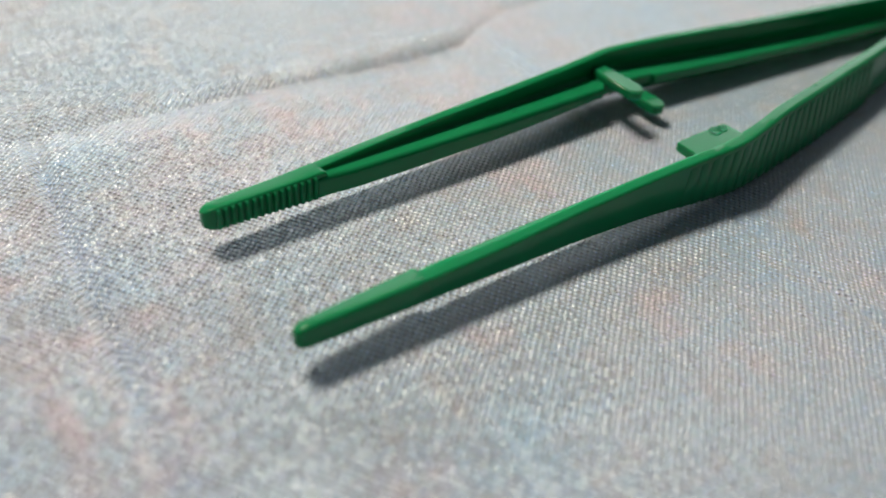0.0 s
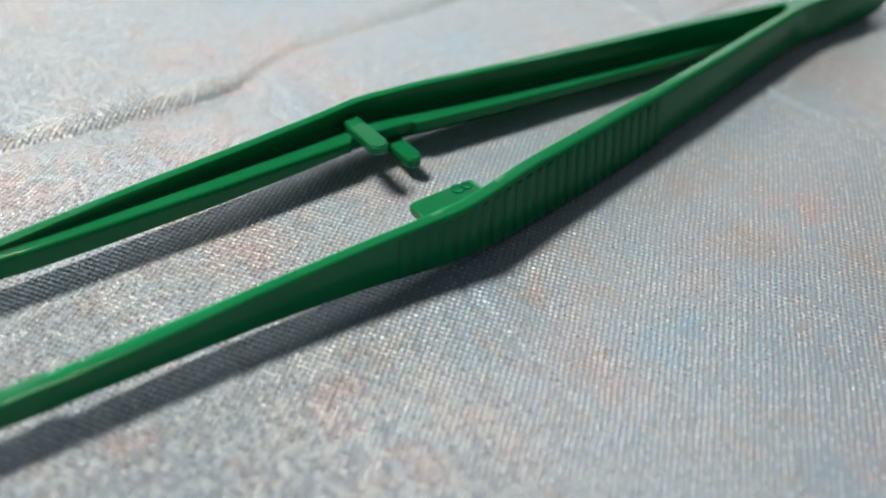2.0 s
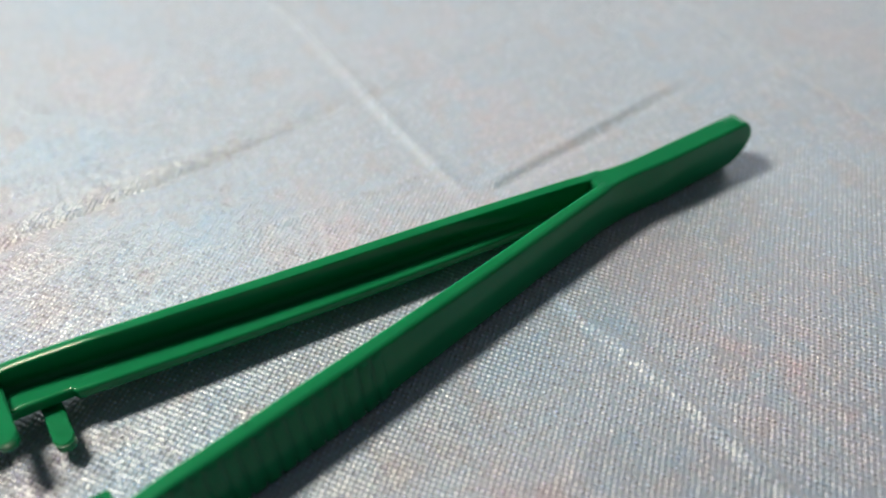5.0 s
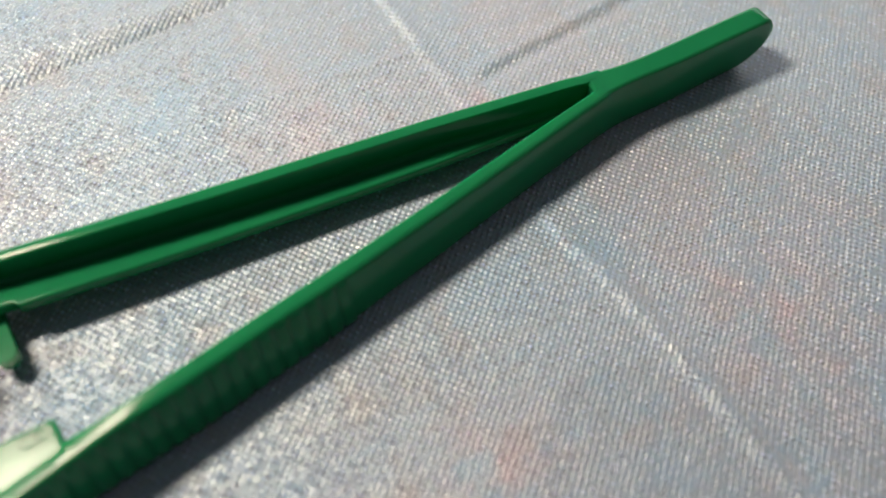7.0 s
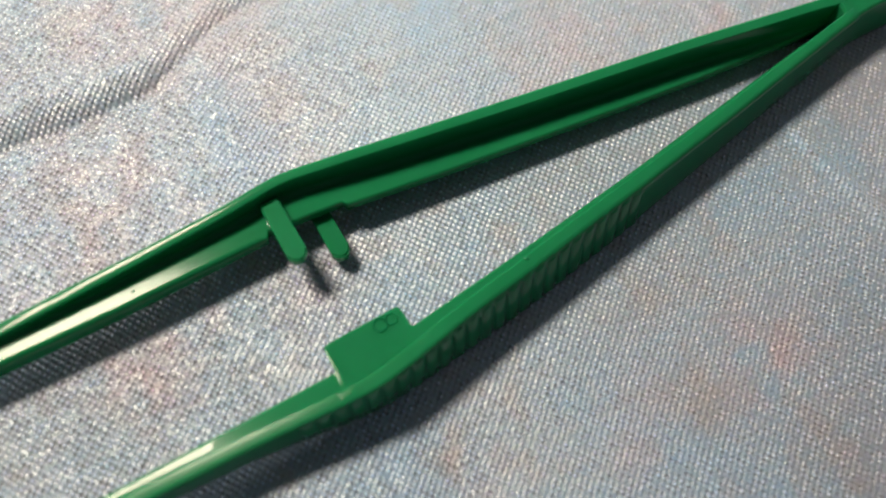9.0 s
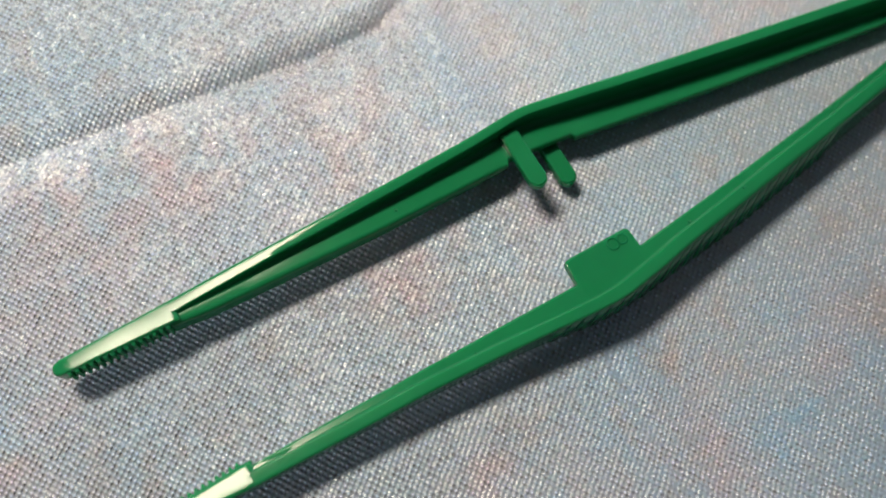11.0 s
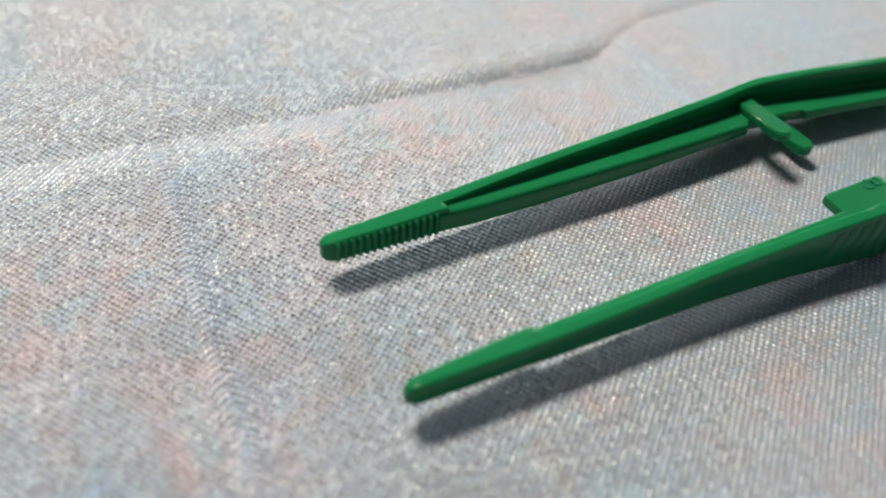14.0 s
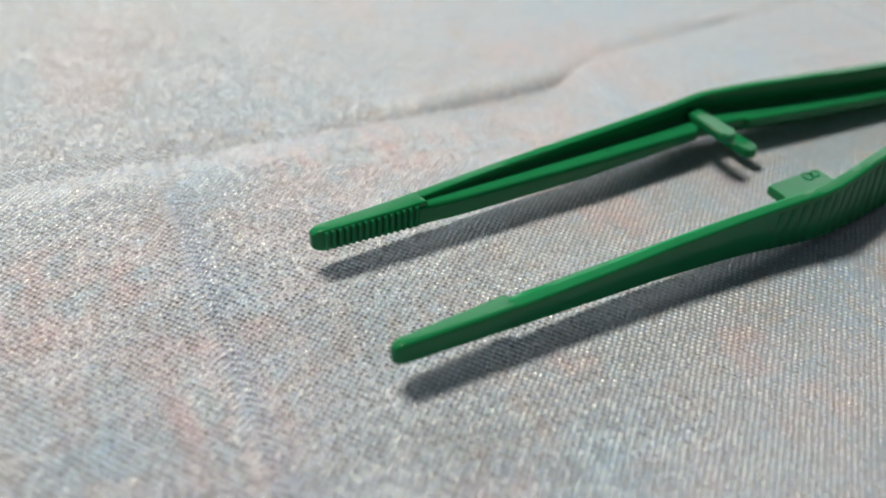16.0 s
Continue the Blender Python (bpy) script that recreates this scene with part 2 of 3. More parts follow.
# ---- the cloth ----
def cloth_height(u, v):
    """Height of the cloth in mm over its plane: fold creases and soft waves."""
    h = 0.10 * noise.noise(Vector((u * 0.035, v * 0.035, 3.0))) + 0.05 * noise.noise(Vector((u * 0.11, v * 0.11, 7.0)))
    # long fold on the far side: a sharp foot with a soft rise behind it
    s = v - FOLD(u)
    rise = FOLD_HIGH(u)
    deep = 0.62 * rise
    if s < 0:
        h -= deep * math.exp(s / 6.5)
    else:
        w = 3.4 + 1.0 * noise.noise(Vector((u * 0.07, 1.0, 2.0)))
        x = s / w
        crisp = min(1.0, max(0.15, (u + 4) / 26))
        lift = crisp * (1 - (1 - x) ** 2) + (1 - crisp) * x * x * (3 - 2 * x)
        h += (-deep + rise * lift) if x < 1 else (rise - deep) * math.exp(-(x - 1) / 6)
    h -= (0.09 if u < 46 else 0.05) * min(1.0, rise) * math.exp(-((s / 0.6) ** 2))
    # straight creases from folding
    d = u - 46.8 - 0.03 * v
    fade = min(1.0, max(0.0, (31 - v) / 4)) * min(1.0, max(0.0, abs(v + 2) / 8 - 0.8)) * min(1.0, max(0.0, (v + 45) / 15))
    h += fade * (-0.34 * math.exp(-((d / 0.55) ** 2)) - (0.55 * min(1.0, d / 5) * math.exp(-max(0.0, d - 5) / 8) if d > 0 else 0.0))
    d = u - CREASE_B(v)
    fade = min(1.0, max(0.0, (v + 26) / 22)) * min(1.0, max(0.0, (60 - v) / 20))
    h += fade * (-0.55 * math.exp(-((d / 0.6) ** 2)) + 0.2 * math.exp(-(((d + 1.7) / 1.1) ** 2)))
    d = u - CREASE_C(v)
    fade = min(1.0, max(0.0, abs(v - 4) / 14 - 0.4))
    h += fade * (0.42 * math.exp(-((d / 0.7) ** 2)) - 0.14 * math.exp(-(((d - 2.0) / 1.3) ** 2)))
    d = u - 148 - 0.04 * v
    h += 0.25 * math.exp(-((d / 0.8) ** 2))
    # narrow pucker beside the joined end
    d = v - (11.3 + 0.085 * (u - 103))
    fade = min(1.0, max(0.0, (u - 102) / 2)) * min(1.0, max(0.0, (142 - u) / 16))
    h += fade * (0.24 * (d / 0.7) * math.exp(0.5 - 0.5 * (d / 0.7) ** 2))
    d = v - (19.4 - 0.11 * (u - 84))
    fade = min(1.0, max(0.0, (u - 58) / 20)) * min(1.0, max(0.0, (103 - u) / 4))
    h += 0.16 * fade * math.exp(-((d / 0.6) ** 2))
    return h


FOLD = curve([(-60, 38.5), (-11, 33.6), (5, 31.7), (20, 30.8), (36, 29.2), (44, 29.2), (48, 31.4), (54, 34), (70, 34.3), (83, 34.4), (110, 35)], 1.5)
FOLD_HIGH = curve([(-60, 0.2), (-11, 0.32), (5, 0.6), (18, 1.0), (30, 1.35), (43, 1.5), (47, 0.7), (54, 0.7), (76, 0.85), (92, 0.4), (120, 0.1)], 2.0)
CREASE_B = curve([(-40, -14.5), (-14, -13.3), (0, -12), (8, -11.4), (19.5, -10.4), (33.5, -8.5), (60, -6)], 2.0)
CREASE_C = curve([(-60, 102), (-25, 101), (-8, 99.3), (16, 100), (55, 100.5)], 2.0)


PINK, BLUE, TAN, SLATE = (0.60, 0.41, 0.435), (0.30, 0.475, 0.63), (0.46, 0.39, 0.40), (0.28, 0.34, 0.42)
# faded strokes of the print: u, v, half length along u and v in mm, strength
PINK_MARKS = [
    (80.9, -25.0, 3.9, 3.3, 0.7), (66.3, -26.2, 1.5, 1.4, 0.5), (51, -29.5, 2, 2.1, 0.4), (29.5, -19.7, 2, 2.3, 0.4), (81.5, -45, 2.4, 1.7, 0.6),
    (47.3, 3.3, 2.7, 2.7, 0.5), (100.4, 8.1, 2.2, 2, 0.6), (46.1, 28, 2.9, 2.8, 0.4), (17.8, 22.5, 3.2, 2.8, 0.75), (10.2, 26.5, 3.7, 3.4, 0.6),
    (2.6, 27.1, 2.2, 2.5, 0.45), (31.2, 2.1, 2.4, 2.8, 0.45), (69.3, -22.7, 3, 3.1, 0.4), (36.3, 21.5, 3.4, 2.9, 0.35), (-8.6, 3.2, 1.2, 1.3, 0.9),
    (-27.2, 10.7, 2.8, 3.2, 0.55), (-17.6, -4.1, 2.2, 2, 0.6), (-25.2, 18.3, 2.5, 2.7, 0.4), (15.9, 27.6, 2.7, 2.1, 0.5), (1.9, -22.8, 2.2, 1.7, 0.4),
]
MORE_PINK = [
    (13, 13, 15, 11, 0.15),
    (-14, 0, 4, 6, 0.4), (-14, -8, 3, 3.5, 0.5), (-13, 20, 3, 5, 0.35), (110, -27, 4, 6, 0.5), (-17, 13, 5, 5, 0.4),
    (48, 38, 8, 4, 0.4), (84, 12, 8, 4, 0.4), (34, -26, 6, 5, 0.3), (31.5, 17.4, 2.4, 2.5, 0.35), (13.9, -13.8, 2.2, 1.9, 0.3),
]
BLUE_MARKS = [
    (58.2, -29.5, 2.9, 2.5, 0.75), (49.6, -16, 3, 3.2, 0.7), (70, -27, 3, 2.6, 0.4), (43.7, -22.6, 2.9, 3.3, 0.45), (89.7, -11.5, 3.9, 3.1, 0.4),
    (99.5, -11, 3.1, 2.7, 0.5), (75, -11, 2.8, 2.2, 0.4), (73.8, -18, 2.3, 2.5, 0.35), (47.2, 21, 2.6, 3.6, 0.4), (49.7, 16.8, 3.6, 4.3, 0.45),
    (21.1, 10.9, 2.9, 3.5, 0.4), (65.8, -19.5, 2.7, 3, 0.45), (-22.5, -4.6, 2.5, 2.6, 0.5), (-10, 10.8, 2.2, 4.6, 0.4), (3.3, -0.2, 2.4, 2.9, 0.45),
    (12.6, -23.9, 3, 2.3, 0.4), (64, 46, 10, 6, 0.35), (74, 24, 6, 5, 0.35), (-6, 27, 4, 3, 0.4), (60, 0, 6, 5, 0.45),
]
TAN_MARKS = [(76.1, -14.3, 3.5, 2.8, 0.45), (78.9, -35.4, 3.4, 2.5, 0.4), (74, -25, 2.6, 2, 0.6), (51.5, -17.4, 1.6, 1.7, 0.8)]
# slate: shade of a wrinkle and beside crease B, put into the colour
WRINKLE_SHADE_MARKS = [(-19, 8, 4, 1.3, 0.5), (-11.5, 7.6, 2.5, 1.8, 0.55), (-5, 17, 5, 8, 0.3), (-8, 12, 1.5, 4, 0.4)]
STROKES = [(*m[:4], tone, m[4]) for tone, marks in ((PINK, PINK_MARKS + MORE_PINK), (BLUE, BLUE_MARKS), (TAN, TAN_MARKS), (SLATE, WRINKLE_SHADE_MARKS)) for m in marks]


def dye_and_shade(u, v):
    """Colour of the print at each point of the cloth, with crease shade put into it."""
    col = np.empty((len(u), 4))
    col[:] = (0.408, 0.455, 0.532, 1.0)
    pts = np.stack([u, v], 1)

    def cloud(su, sv, z):
        return np.array([noise.fractal(Vector((a * su, b * sv, z)), 1.0, 2.0, 3) for a, b in pts])

    warp = cloud(0.16, 0.10, 1.0)
    fine = cloud(0.42, 0.26, 5.0)
    for a, b, ru, rv, tone, strength in STROKES:
        d = ((u - a) / ru) ** 2 + ((v - b) / rv) ** 2
        k = np.clip(1.05 * strength * np.exp(-0.45 * d) * (0.9 + 1.3 * warp + 1.2 * fine), 0, 0.9)[:, None]
        col[:, :3] = col[:, :3] * (1 - k) + np.array(tone) * k
    for tone, k in ((PINK, np.clip(cloud(0.05, 0.035, 11.0) * 0.8 + fine * 0.25 - 0.12, 0, 0.3)), (BLUE, np.clip(cloud(0.06, 0.04, 23.0) * 0.8 - fine * 0.25 - 0.12, 0, 0.3)), (TAN, np.clip(cloud(0.3, 0.16, 31.0) * 1.3 - 0.28, 0, 0.5))):
        col[:, :3] = col[:, :3] * (1 - k[:, None]) + np.array(tone) * k[:, None]
    # a wide darker field beside the grip
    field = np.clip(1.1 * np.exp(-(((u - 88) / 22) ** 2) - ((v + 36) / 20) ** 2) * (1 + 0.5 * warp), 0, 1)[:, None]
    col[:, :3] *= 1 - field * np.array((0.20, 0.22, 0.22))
    col[:, :3] *= (0.97, 1.06, 1.16)
    # creases: threads lie flat, their shaded side and lit edge are put into the colour
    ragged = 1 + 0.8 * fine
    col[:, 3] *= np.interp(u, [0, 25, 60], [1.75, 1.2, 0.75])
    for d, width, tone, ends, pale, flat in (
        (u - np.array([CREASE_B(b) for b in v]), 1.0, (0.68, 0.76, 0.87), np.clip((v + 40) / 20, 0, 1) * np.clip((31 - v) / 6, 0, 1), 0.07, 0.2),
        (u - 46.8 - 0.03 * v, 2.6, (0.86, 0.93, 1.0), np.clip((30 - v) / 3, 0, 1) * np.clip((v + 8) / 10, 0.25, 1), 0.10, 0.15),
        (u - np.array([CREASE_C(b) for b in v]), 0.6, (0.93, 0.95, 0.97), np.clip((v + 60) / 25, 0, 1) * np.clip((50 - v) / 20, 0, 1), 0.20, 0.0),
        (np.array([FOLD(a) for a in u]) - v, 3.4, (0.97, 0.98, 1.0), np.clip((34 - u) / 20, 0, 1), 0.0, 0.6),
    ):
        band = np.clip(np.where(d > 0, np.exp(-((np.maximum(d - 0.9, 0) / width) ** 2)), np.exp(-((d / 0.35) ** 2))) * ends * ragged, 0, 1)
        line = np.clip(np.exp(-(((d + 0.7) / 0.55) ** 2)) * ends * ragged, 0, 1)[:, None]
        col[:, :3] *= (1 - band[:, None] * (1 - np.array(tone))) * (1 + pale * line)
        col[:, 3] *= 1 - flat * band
    return col


def cloth():
    def lines(lo, dense_lo, dense_hi, hi, fine, coarse):
        return np.concatenate([np.arange(lo, dense_lo, coarse), np.arange(dense_lo, dense_hi, fine), np.arange(dense_hi, hi + 0.1, coarse)])

    us, vs = lines(-240, -40, 160, 330, 0.5, 5.0), np.concatenate([lines(-230, -52, 27, 27, 0.5, 5.0)[:-1], np.arange(27, 37, 0.25), lines(37, 37, 62, 250, 0.5, 5.0)])
    verts = [(u * MM, v * MM, cloth_height(u, v) * MM) for u in us for v in vs]
    n = len(vs)
    faces = [(i * n + j, (i + 1) * n + j, (i + 1) * n + j + 1, i * n + j + 1) for i in range(len(us) - 1) for j in range(n - 1)]
    me = bpy.data.meshes.new("tablecloth")
    me.from_pydata(verts, [], faces)
    col = me.color_attributes.new("dye_shade", "FLOAT_COLOR", "POINT")
    grid_u, grid_v = np.meshgrid(us, vs, indexing="ij")
    col.data.foreach_set("color", dye_and_shade(grid_u.ravel(), grid_v.ravel()).astype(np.float32).ravel())
    me.materials.append(CLOTH)
    me.shade_smooth()
    ob = new("tablecloth", me)
    solid = ob.modifiers.new("thickness", "SOLIDIFY")
    solid.thickness, solid.offset = 0.0004, -1
    ob.matrix_world = BASE
    return tagged(ob, "pale grey woven cloth with faded pink and blue print, creased", "cloth")


cloth()

# ---- the tweezers ----
RIM_TOP = curve([(-4, 4.56), (0, 4.56), (9, 4.66), (13, 5.0), (20, 5.4), (28, 5.72), (36, 5.95), (44, 6.22), (50, 6.38), (57, 6.6), (64, 6.45), (72, 6.25), (80, 6.1), (92, 5.9), (108, 5.82), (132, 5.8)], 3)
RIM_TOP_NEAR = curve([(-4, 4.56), (0, 4.56), (9, 4.6), (20, 4.85), (28, 5.25), (36, 5.7), (44, 6.2), (50, 6.38), (57, 6.6), (64, 6.45), (72, 6.25), (80, 6.1), (92, 5.9), (108, 5.82), (132, 5.8)], 3)
RIM_BOTTOM = curve([(-1, 2.2), (10, 2.0), (20, 1.65), (35, 1.0), (45, 0.5), (53, 0.1), (60, 0.05), (132, 0.05)], 2)
SHELF_TOP = curve([(10, 4.45), (20, 4.3), (35, 4.15), (50, 3.9), (56, 3.72), (70, 3.25), (84, 2.9), (110, 2.7)])
SHELF_BOTTOM = curve([(10, 2.2), (20, 2.1), (30, 2.2), (40, 2.5), (46, 2.75), (56, 2.6), (70, 2.15), (84, 1.8), (110, 1.6)])
OUTER_FAR = curve([(0, 9.15), (4, 9.3), (10.6, 9.5), (23, 9.75), (35, 9.95), (44, 10.25), (50, 10.75), (55, 9.95), (61, 9.05), (75, 7.15), (92, 4.9), (108, 2.3), (110, 1.45), (113, 0.8)], 1.4)
OUTER_NEAR = curve([(0, -9.2), (4, -9.35), (10.6, -9.6), (20, -9.8), (28, -9.9), (37, -10.35), (42, -10.75), (46, -11.1), (49, -11.2), (54, -10.45), (57, -9.85), (64, -8.9), (71, -7.75), (78, -6.7), (91, -4.55), (106, -1.95), (110, -1.3), (113, -1.1)], 1.4)
INNER_FAR = curve([(10, 7.2), (14, 6.8), (20, 6.65), (33, 6.35), (46.6, 6.4), (46.9, 7.0), (54.2, 6.45), (54.5, 5.95), (66, 4.55), (80, 3.05), (92, 1.8), (104, 0.9), (112, 0.7)])
INNER_NEAR = curve([(10, -7.75), (20, -7.55), (46.1, -7.5), (46.2, -7.3), (46.25, -5.3), (46.35, -5.0), (46.6, -4.85), (53.5, -4.75), (53.75, -4.9), (53.85, -5.2), (53.9, -6.9), (54.1, -7.05), (66, -5.6), (80, -3.7), (92, -1.9), (104, -0.1), (112, 0.5)])
RIM_WIDTH = curve([(10, 1.35), (22, 1.2), (48, 1.05), (74, 1.25), (108, 1.25)])
RIM_WIDTH_NEAR = curve([(10, 1.35), (22, 1.2), (42, 1.15), (52, 1.45), (62, 1.55), (72, 1.55), (84, 1.45), (100, 1.35), (108, 1.25)], 2)
# how far the foot of the outer wall stands out beyond its top
FLARE_NEAR = curve([(38, 0), (50, 0.4), (57, 0.95), (66, 1.2), (76, 1.15), (84, 0.9), (94, 0.7), (104, 0.55), (110, 0.45), (116, 0.3), (123, 0.05), (132, 0)], 2)


TILT_FAR = curve([(0, 0.09), (23, 0.08), (32, -0.05), (57, -0.05), (62, 0.0), (112, 0.0)], 2)
TILT_NEAR = curve([(0, 0.15), (18, 0.1), (30, 0.08), (42, 0.08), (56, 0.09), (62, 0.0), (112, 0.0)], 2)


def rim_top(u, side):
    return RIM_TOP(u) if side > 0 else RIM_TOP_NEAR(u)


def arm_ring(u, outer, inner, side):
    """The T-shaped section of an arm: outer rim with a shelf towards the other arm."""
    o, i, zt, zb = outer(u), inner(u), rim_top(u, side), RIM_BOTTOM(u)
    st, sb = min(SHELF_TOP(u), zt - 0.12), max(SHELF_BOTTOM(u), zb + 0.12)
    w = min(RIM_WIDTH(u) if side > 0 else RIM_WIDTH_NEAR(u), abs(o - i) - 0.1)
    b = 0.3 if side > 0 else 0.3 + 0.3 * min(1.0, max(0.0, (u - 48) / 14))
    flare = FLARE_NEAR(u) if side < 0 else 0.0

    lean = TILT_FAR(u) if side > 0 else -TILT_NEAR(u)

    def at(d, z):
        out = flare * (zt - b - z) / (zt - b - zb) if d < 0.62 and z < zt - b else 0.0
        return (u, o - side * (d - out), z + (lean * (d - 0.5 * w) if z > zt - 0.32 else side * (0.05 if side > 0 else 0.04) * (d - w) if st - 0.3 < z < st + 0.01 else 0.0))

    e = 0.15
    f = abs(o - i)
    r = min(0.55, 0.6 * (zt - st), 0.7 * (f - w))
    hollow = [at(w + r * (1 - math.cos(radians(a))), st + r * (1 - math.sin(radians(a)))) for a in (0, 18, 36, 54, 72, 90)]
    edge = [at(b * (1 - math.cos(radians(a))), zt - b * (1 - math.sin(radians(a)))) for a in (0, 22.5, 45, 67.5, 90)]
    k = e if side > 0 else 0.05
    lip = [at(w - k + k * math.sin(radians(a)), zt - k + k * math.cos(radians(a))) for a in (0, 30, 60, 90)]
    n = max(0.05, min(0.5 if side > 0 and u < 46 else 0.28, 0.4 * (st - sb), 0.5 * (f - w)))
    nose = [at(f - n + n * math.sin(radians(a)), st - n + n * math.cos(radians(a))) for a in (0, 22.5, 45, 67.5, 90)]
    return [at(0, zb + b), *edge, *lip, *hollow, *nose, at(f, sb + e), at(f - e, sb), at(w + 0.15, sb), at(w, zb + e), at(w - e, zb), at(b, zb)]


def tip_ring(u, outer, inner_v, side, grow, sink=0.0):
    """Solid rounded section of the tip."""
    o, zt, zb = outer(u), rim_top(u, side), RIM_BOTTOM(u)
    c, zc = (o + inner_v) / 2, (zt + zb) / 2
    hv, hz = abs(o - inner_v) / 2 * grow, (zt - zb) / 2 * (0.25 + 0.75 * grow)
    r = min(0.24 if side > 0 else 0.42, hv * 0.8, hz * 0.8)
    out = []
    for a0, sv, sz in ((0, 1, 1), (90, -1, 1), (180, -1, -1), (270, 1, -1)):
        for s in (0, 22.5, 45, 67.5, 90):
            dv = sv * (hv - r) + r * math.cos(radians(a0 + s))
            lean = (0.09 if side > 0 else -0.18) * (abs(o - inner_v) / 2 - dv - 0.675) + 0.012 - sink if sz > 0 else 0.0
            out.append((u, c + side * dv, zc + sz * (hz - r) + r * math.sin(radians(a0 + s)) + lean))
    return out


def arm(parent, outer, inner, side, tooth_v, label):
    us = sorted({round(x, 3) for x in np.arange(10.4, 109.6, 0.6)} | ({46.6, 46.9, 54.2, 54.5} if side > 0 else {46.1, 46.2, 46.25, 46.35, 53.5, 53.75, 53.85, 53.9, 54.1}))
    body = part("arm", loft([arm_ring(u, outer, inner, side) for u in us]), PLASTIC, parent, label, sharp=50, rounded=True)
    rings = []
    for u in (-0.75, -0.73, -0.66, -0.53, -0.33, -0.05, 0.25, 0.55, 1.0):
        x = min(1.0, (u + 0.75) / 1.2)
        rings.append(tip_ring(u, outer, tooth_v(u), side, 0.4 + 0.6 * math.sqrt(max(0.0, 1 - (1 - x) ** 2))))
    rings += [tip_ring(u, outer, tooth_v(u), side, 1.0) for u in np.arange(2.0, 10.9, 0.8)]
    rings += [tip_ring(u, outer, tooth_v(u), side, 1.0, sink) for u, sink in ((10.9, 0.01), (11.1, 0.06), (11.3, 0.18), (11.4, 0.32))]
    part("tip", loft(rings), PLASTIC, body, sharp=50, rounded=True)
    # teeth across the gripping face
    for k in range(15):
        u = 0.55 + 0.68 * k
        iv, zt, zb = tooth_v(u), rim_top(u, side) - (0.10 if side > 0 else 0.85), RIM_BOTTOM(u) + 0.15
        ring = []
        for z, s in ((zb, 0.5), (zb + 0.2, 1.0), (zt - 0.2, 1.0), (zt, 0.5)):
            ring.append([(u + 0.25 * math.cos(a), iv + side * 0.2 - side * (0.2 + 0.46 * s) * math.sin(a), z) for a in np.linspace(0, math.pi, 6)])
        part("tooth", loft(ring), PLASTIC, body, sharp=60)
    # grip ribs on the outer face
    for k in range(25):
        u = 42.0 + 1.5 * k
        o, zt, zb = outer(u), rim_top(u, side) - 0.42, RIM_BOTTOM(u) + 0.2
        slope = (outer(u + 0.3) - outer(u - 0.3)) / 0.6
        flare = FLARE_NEAR(u) if side < 0 else 0.0
        ring = []
        for z, s in ((zb, -0.4), (zb + 0.35, 1.0), (zt - 0.35, 1.0), (zt, -0.3)):
            foot = side * flare * (zt - z) / (zt - zb)
            ring.append([(u + 0.68 * math.cos(a), o + foot + slope * 0.68 * math.cos(a) - side * 0.1 + side * (0.1 + 0.14 * s) * math.sin(a), z) for a in np.linspace(0, math.pi, 9)])
        part("grip_rib", loft(ring), PLASTIC, body, sharp=60)
    return body


def handle(parent):
    far = curve([(103, 3.1), (108, 2.3), (110, 1.75), (112, 1.35), (115, 1.1), (120, 1.05), (132, 0.9)], 1.4)
    near = curve([(103, -2.4), (108, -1.6), (110.5, -1.1), (113, -1.1), (118, -1.45), (132, -1.6)], 1.2)
    end = 130.4
    rings = []
    for u in np.concatenate([np.arange(109.0, 126.5, 0.6), np.linspace(126.9, end, 15)]):
        grow = min(1.0, max(0.0, (u - 109.0) / 1.8))
        a, b = far(u) - 0.05 * (1 - grow), near(u) + 0.05 * (1 - grow)
        top, bot = RIM_TOP(u) + 0.015 * grow - 0.03 * (1 - grow), 0.04 + 0.1 * (1 - grow)
        if u > end - 1.7:
            top -= 1.7 * (1 - math.sqrt(max(0.0, 1 - ((u - end + 1.7) / 1.7) ** 2)))
        if u > end - 4.2:
            bot += 3.4 * (1 - math.sqrt(max(0.0, 1 - ((u - end + 4.2) / 4.2) ** 2)))
        r = min(0.42, (top - bot) * 0.3)
        ring = []
        for cv, cz, a0 in ((a - r, top - r, 0), (b + r, top - r, 90), (b + r, bot + r, 180), (a - r, bot + r, 270)):
            foot = FLARE_NEAR(u) if a0 == 180 else 0.0
            ring += [(u, cv - foot + r * math.cos(radians(a0 + s)), cz + r * math.sin(radians(a0 + s))) for s in (0, 22.5, 45, 67.5, 90)]
        rings.append(ring)
    ob = part("handle", loft(rings), PLASTIC, parent, "flat rounded green end that joins both arms", sharp=50, rounded=True)
    # fillet in the fork between the arms
    rings = []
    for z, g in ((0.3, 0.0), (RIM_TOP(108) - 0.30, 0.0), (RIM_TOP(108) - 0.02, 0.22)):
        pts = [(110.2, 1.7, z), (106.2, 2.3, z)]
        pts += [(107.6 + g + 0.9 * (1 - math.sin(t)) * -1 + 0.9, 0.55 + 1.15 * math.cos(t), z) for t in np.linspace(0.15, math.pi - 0.15, 17)]
        pts += [(106.2, -1.25, z), (110.2, -0.9, z)]
        rings.append(pts)
    part("fork_web", loft(rings), PLASTIC, ob)
    return ob


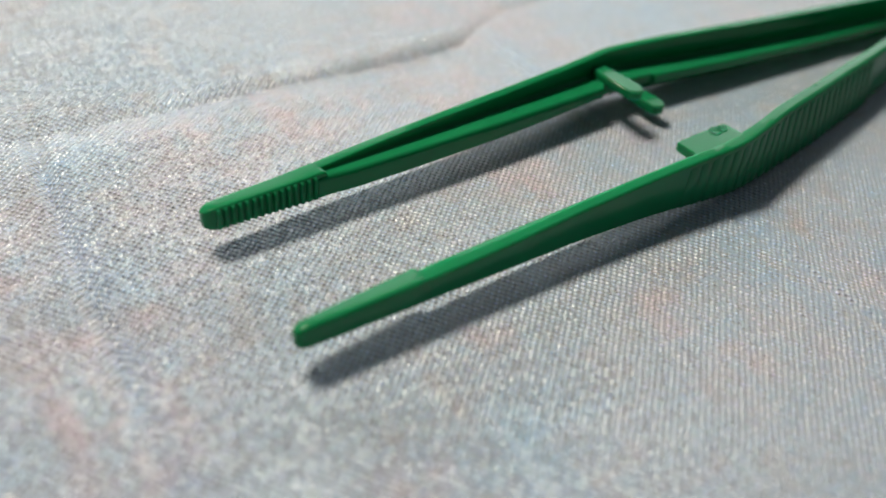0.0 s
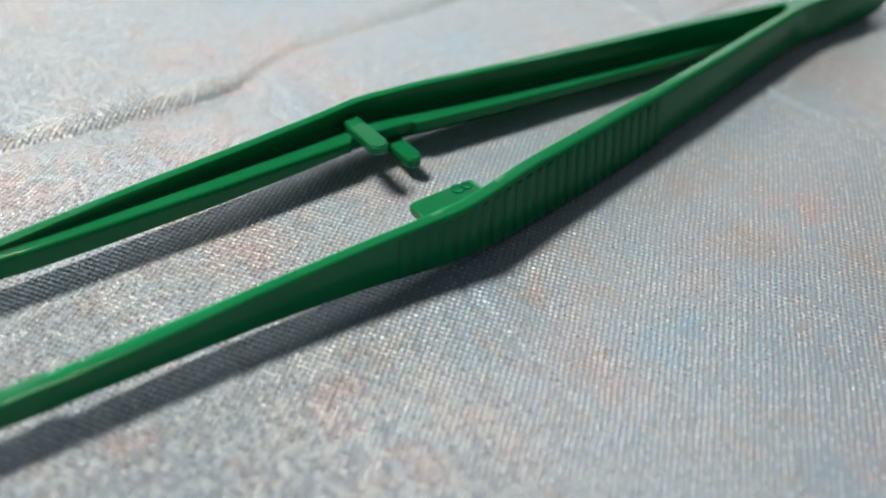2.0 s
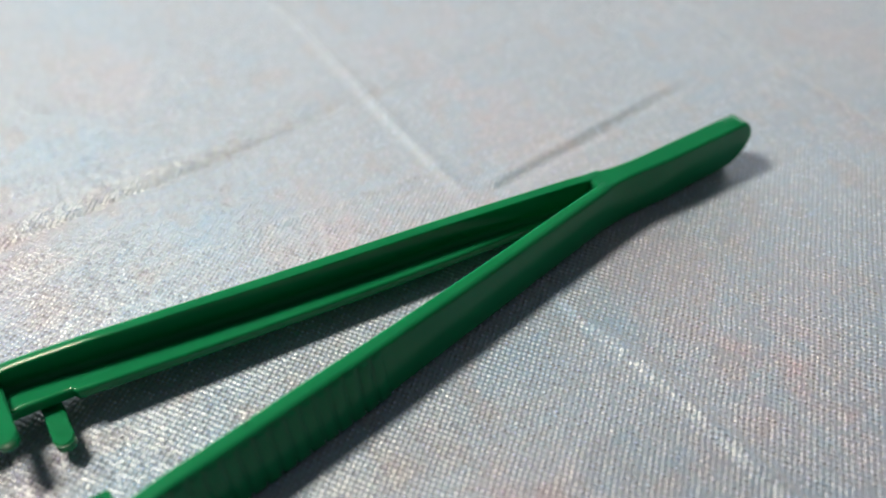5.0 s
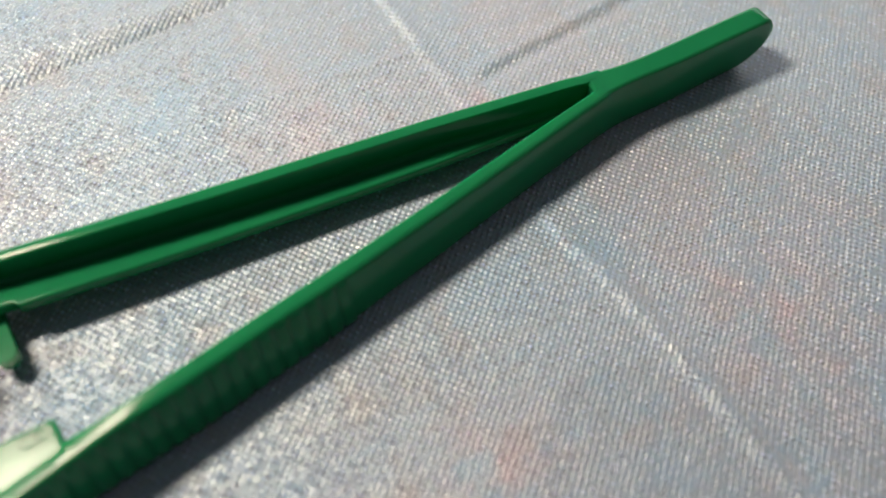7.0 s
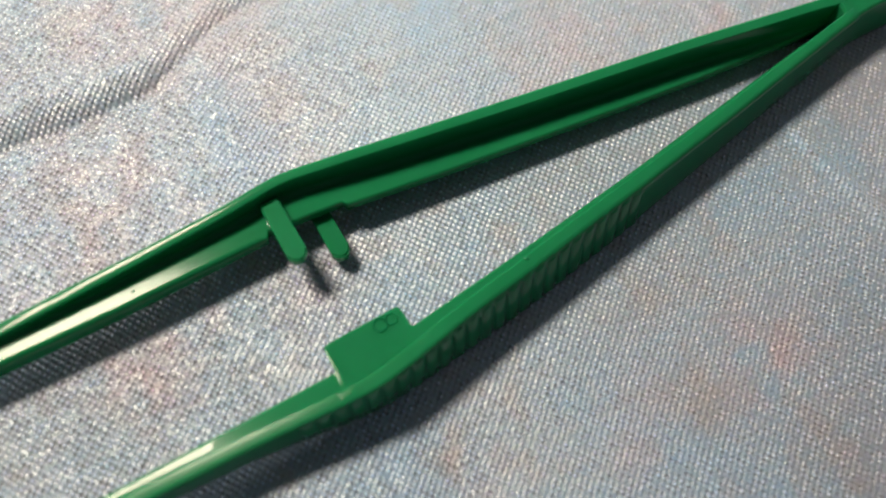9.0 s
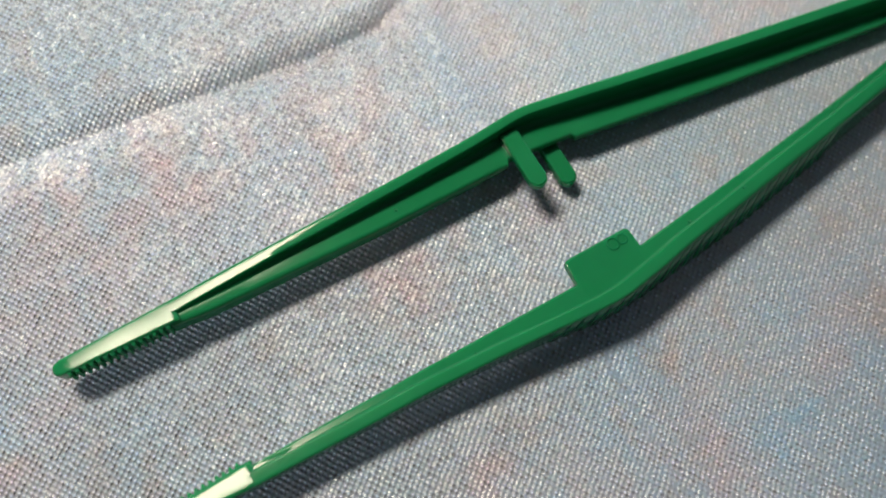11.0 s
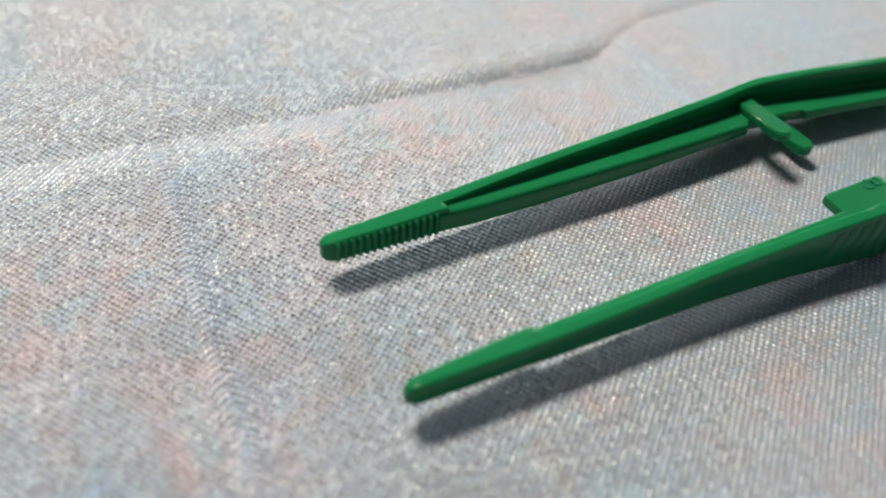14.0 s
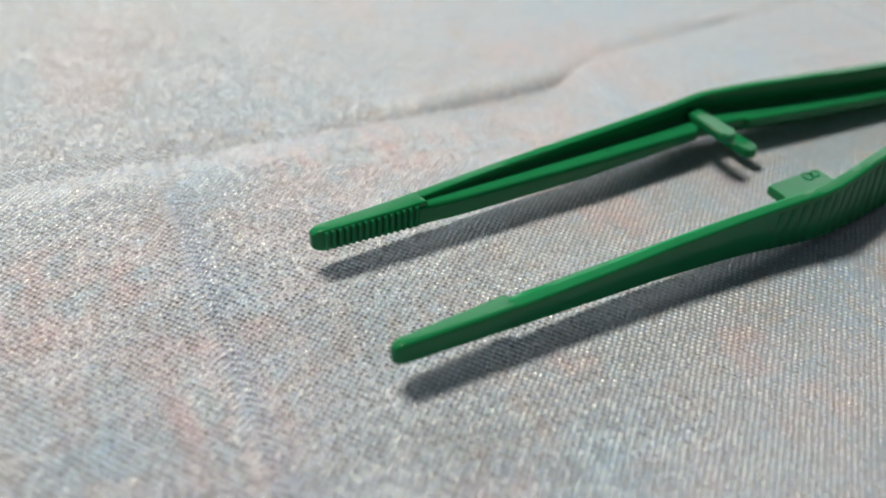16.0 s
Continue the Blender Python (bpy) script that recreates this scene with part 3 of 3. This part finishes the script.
def peg_bm(u0, u1, v0, v1, z0, z1, dip=0.0):
    """A guide peg across the gap, round at its free end v1."""
    r = (u1 - u0) / 2
    c = (u0 + u1) / 2
    plan = [(u0, v0), (u1, v0)] + [(c + r * math.cos(a), v1 + r - r * math.sin(a)) for a in np.linspace(0, math.pi, 14)]
    bm = bmesh.new()
    low = [bm.verts.new(Vector((x, y, z0 - dip * (v0 - y))) * MM) for x, y in plan]
    high = [bm.verts.new(Vector((x, y, z1 - dip * (v0 - y))) * MM) for x, y in plan]
    bm.faces.new(low[::-1])
    bm.faces.new(high)
    for i in range(len(plan)):
        j = (i + 1) % len(plan)
        bm.faces.new((low[i], low[j], high[j], high[i]))
    bmesh.ops.bevel(bm, geom=[e for e in bm.edges if abs(e.verts[0].co.z - e.verts[1].co.z) < 0.8 * MM], offset=0.18 * MM, segments=3, affect="EDGES")
    return bm


def tweezers():
    top = tagged(new("tweezers"), "green moulded plastic tweezers lying open on the pale cloth", "tweezers")
    top.matrix_world = BASE
    far = arm(top, OUTER_FAR, INNER_FAR, 1, curve([(-1, 7.75), (0, 7.65), (10.6, 7.3)]), "slim tapered arm with a grooved inner side")
    near = arm(top, OUTER_NEAR, INNER_NEAR, -1, curve([(-1, -7.95), (0, -7.75), (10.6, -7.2)]), "slim tapered arm with ribbed grip and square tab")
    handle(top)
    part("guide_peg", peg_bm(47.2, 49.1, 9.4, 2.6, 3.9, 5.0, -0.035), PLASTIC, far, "short round-ended guide peg", sharp=50, rounded=True)
    part("guide_peg", peg_bm(51.1, 52.9, 9.2, 2.1, 1.15, 2.35, -0.02), PLASTIC, far, "short round-ended guide peg", sharp=50, rounded=True)
    # pips left by the mould
    for u, v, z, owner in ((34.2, 7.5, SHELF_TOP(34) + 0.06, far), (34.0, -8.7, SHELF_TOP(34), near), (59.8, -7.4, SHELF_TOP(60), near), (65.3, -7.4, RIM_TOP(65), near)):
        bm = bmesh.new()
        bmesh.ops.create_icosphere(bm, subdivisions=2, radius=0.17 * MM)
        bmesh.ops.scale(bm, verts=bm.verts, vec=(1, 1, 0.5))
        bmesh.ops.translate(bm, verts=bm.verts, vec=Vector((u, v, z + 0.02)) * MM)
        part("mould_pip", bm, PLASTIC, owner, sharp=60)
    # the numeral 8: two thin raised loops
    bm = bmesh.new()
    for cu, ru, rv in ((51.55, 0.60, 0.62), (52.65, 0.50, 0.52)):
        loop = [[bm.verts.new(Vector((cu + (ru + 0.07 * math.cos(q)) * math.cos(p), -5.65 + (rv + 0.07 * math.cos(q)) * math.sin(p), SHELF_TOP(cu) - 0.01 + 0.07 * math.sin(q))) * MM) for q in np.linspace(0, math.tau, 6, endpoint=False)] for p in np.linspace(0, math.tau, 22, endpoint=False)]
        for i in range(22):
            for j in range(6):
                bm.faces.new((loop[i][j], loop[(i + 1) % 22][j], loop[(i + 1) % 22][(j + 1) % 6], loop[i][(j + 1) % 6]))
    num = part("numeral", bm, PLASTIC, near, sharp=60)
    tagged(num, "raised numeral 8")
    return top


tweezers()
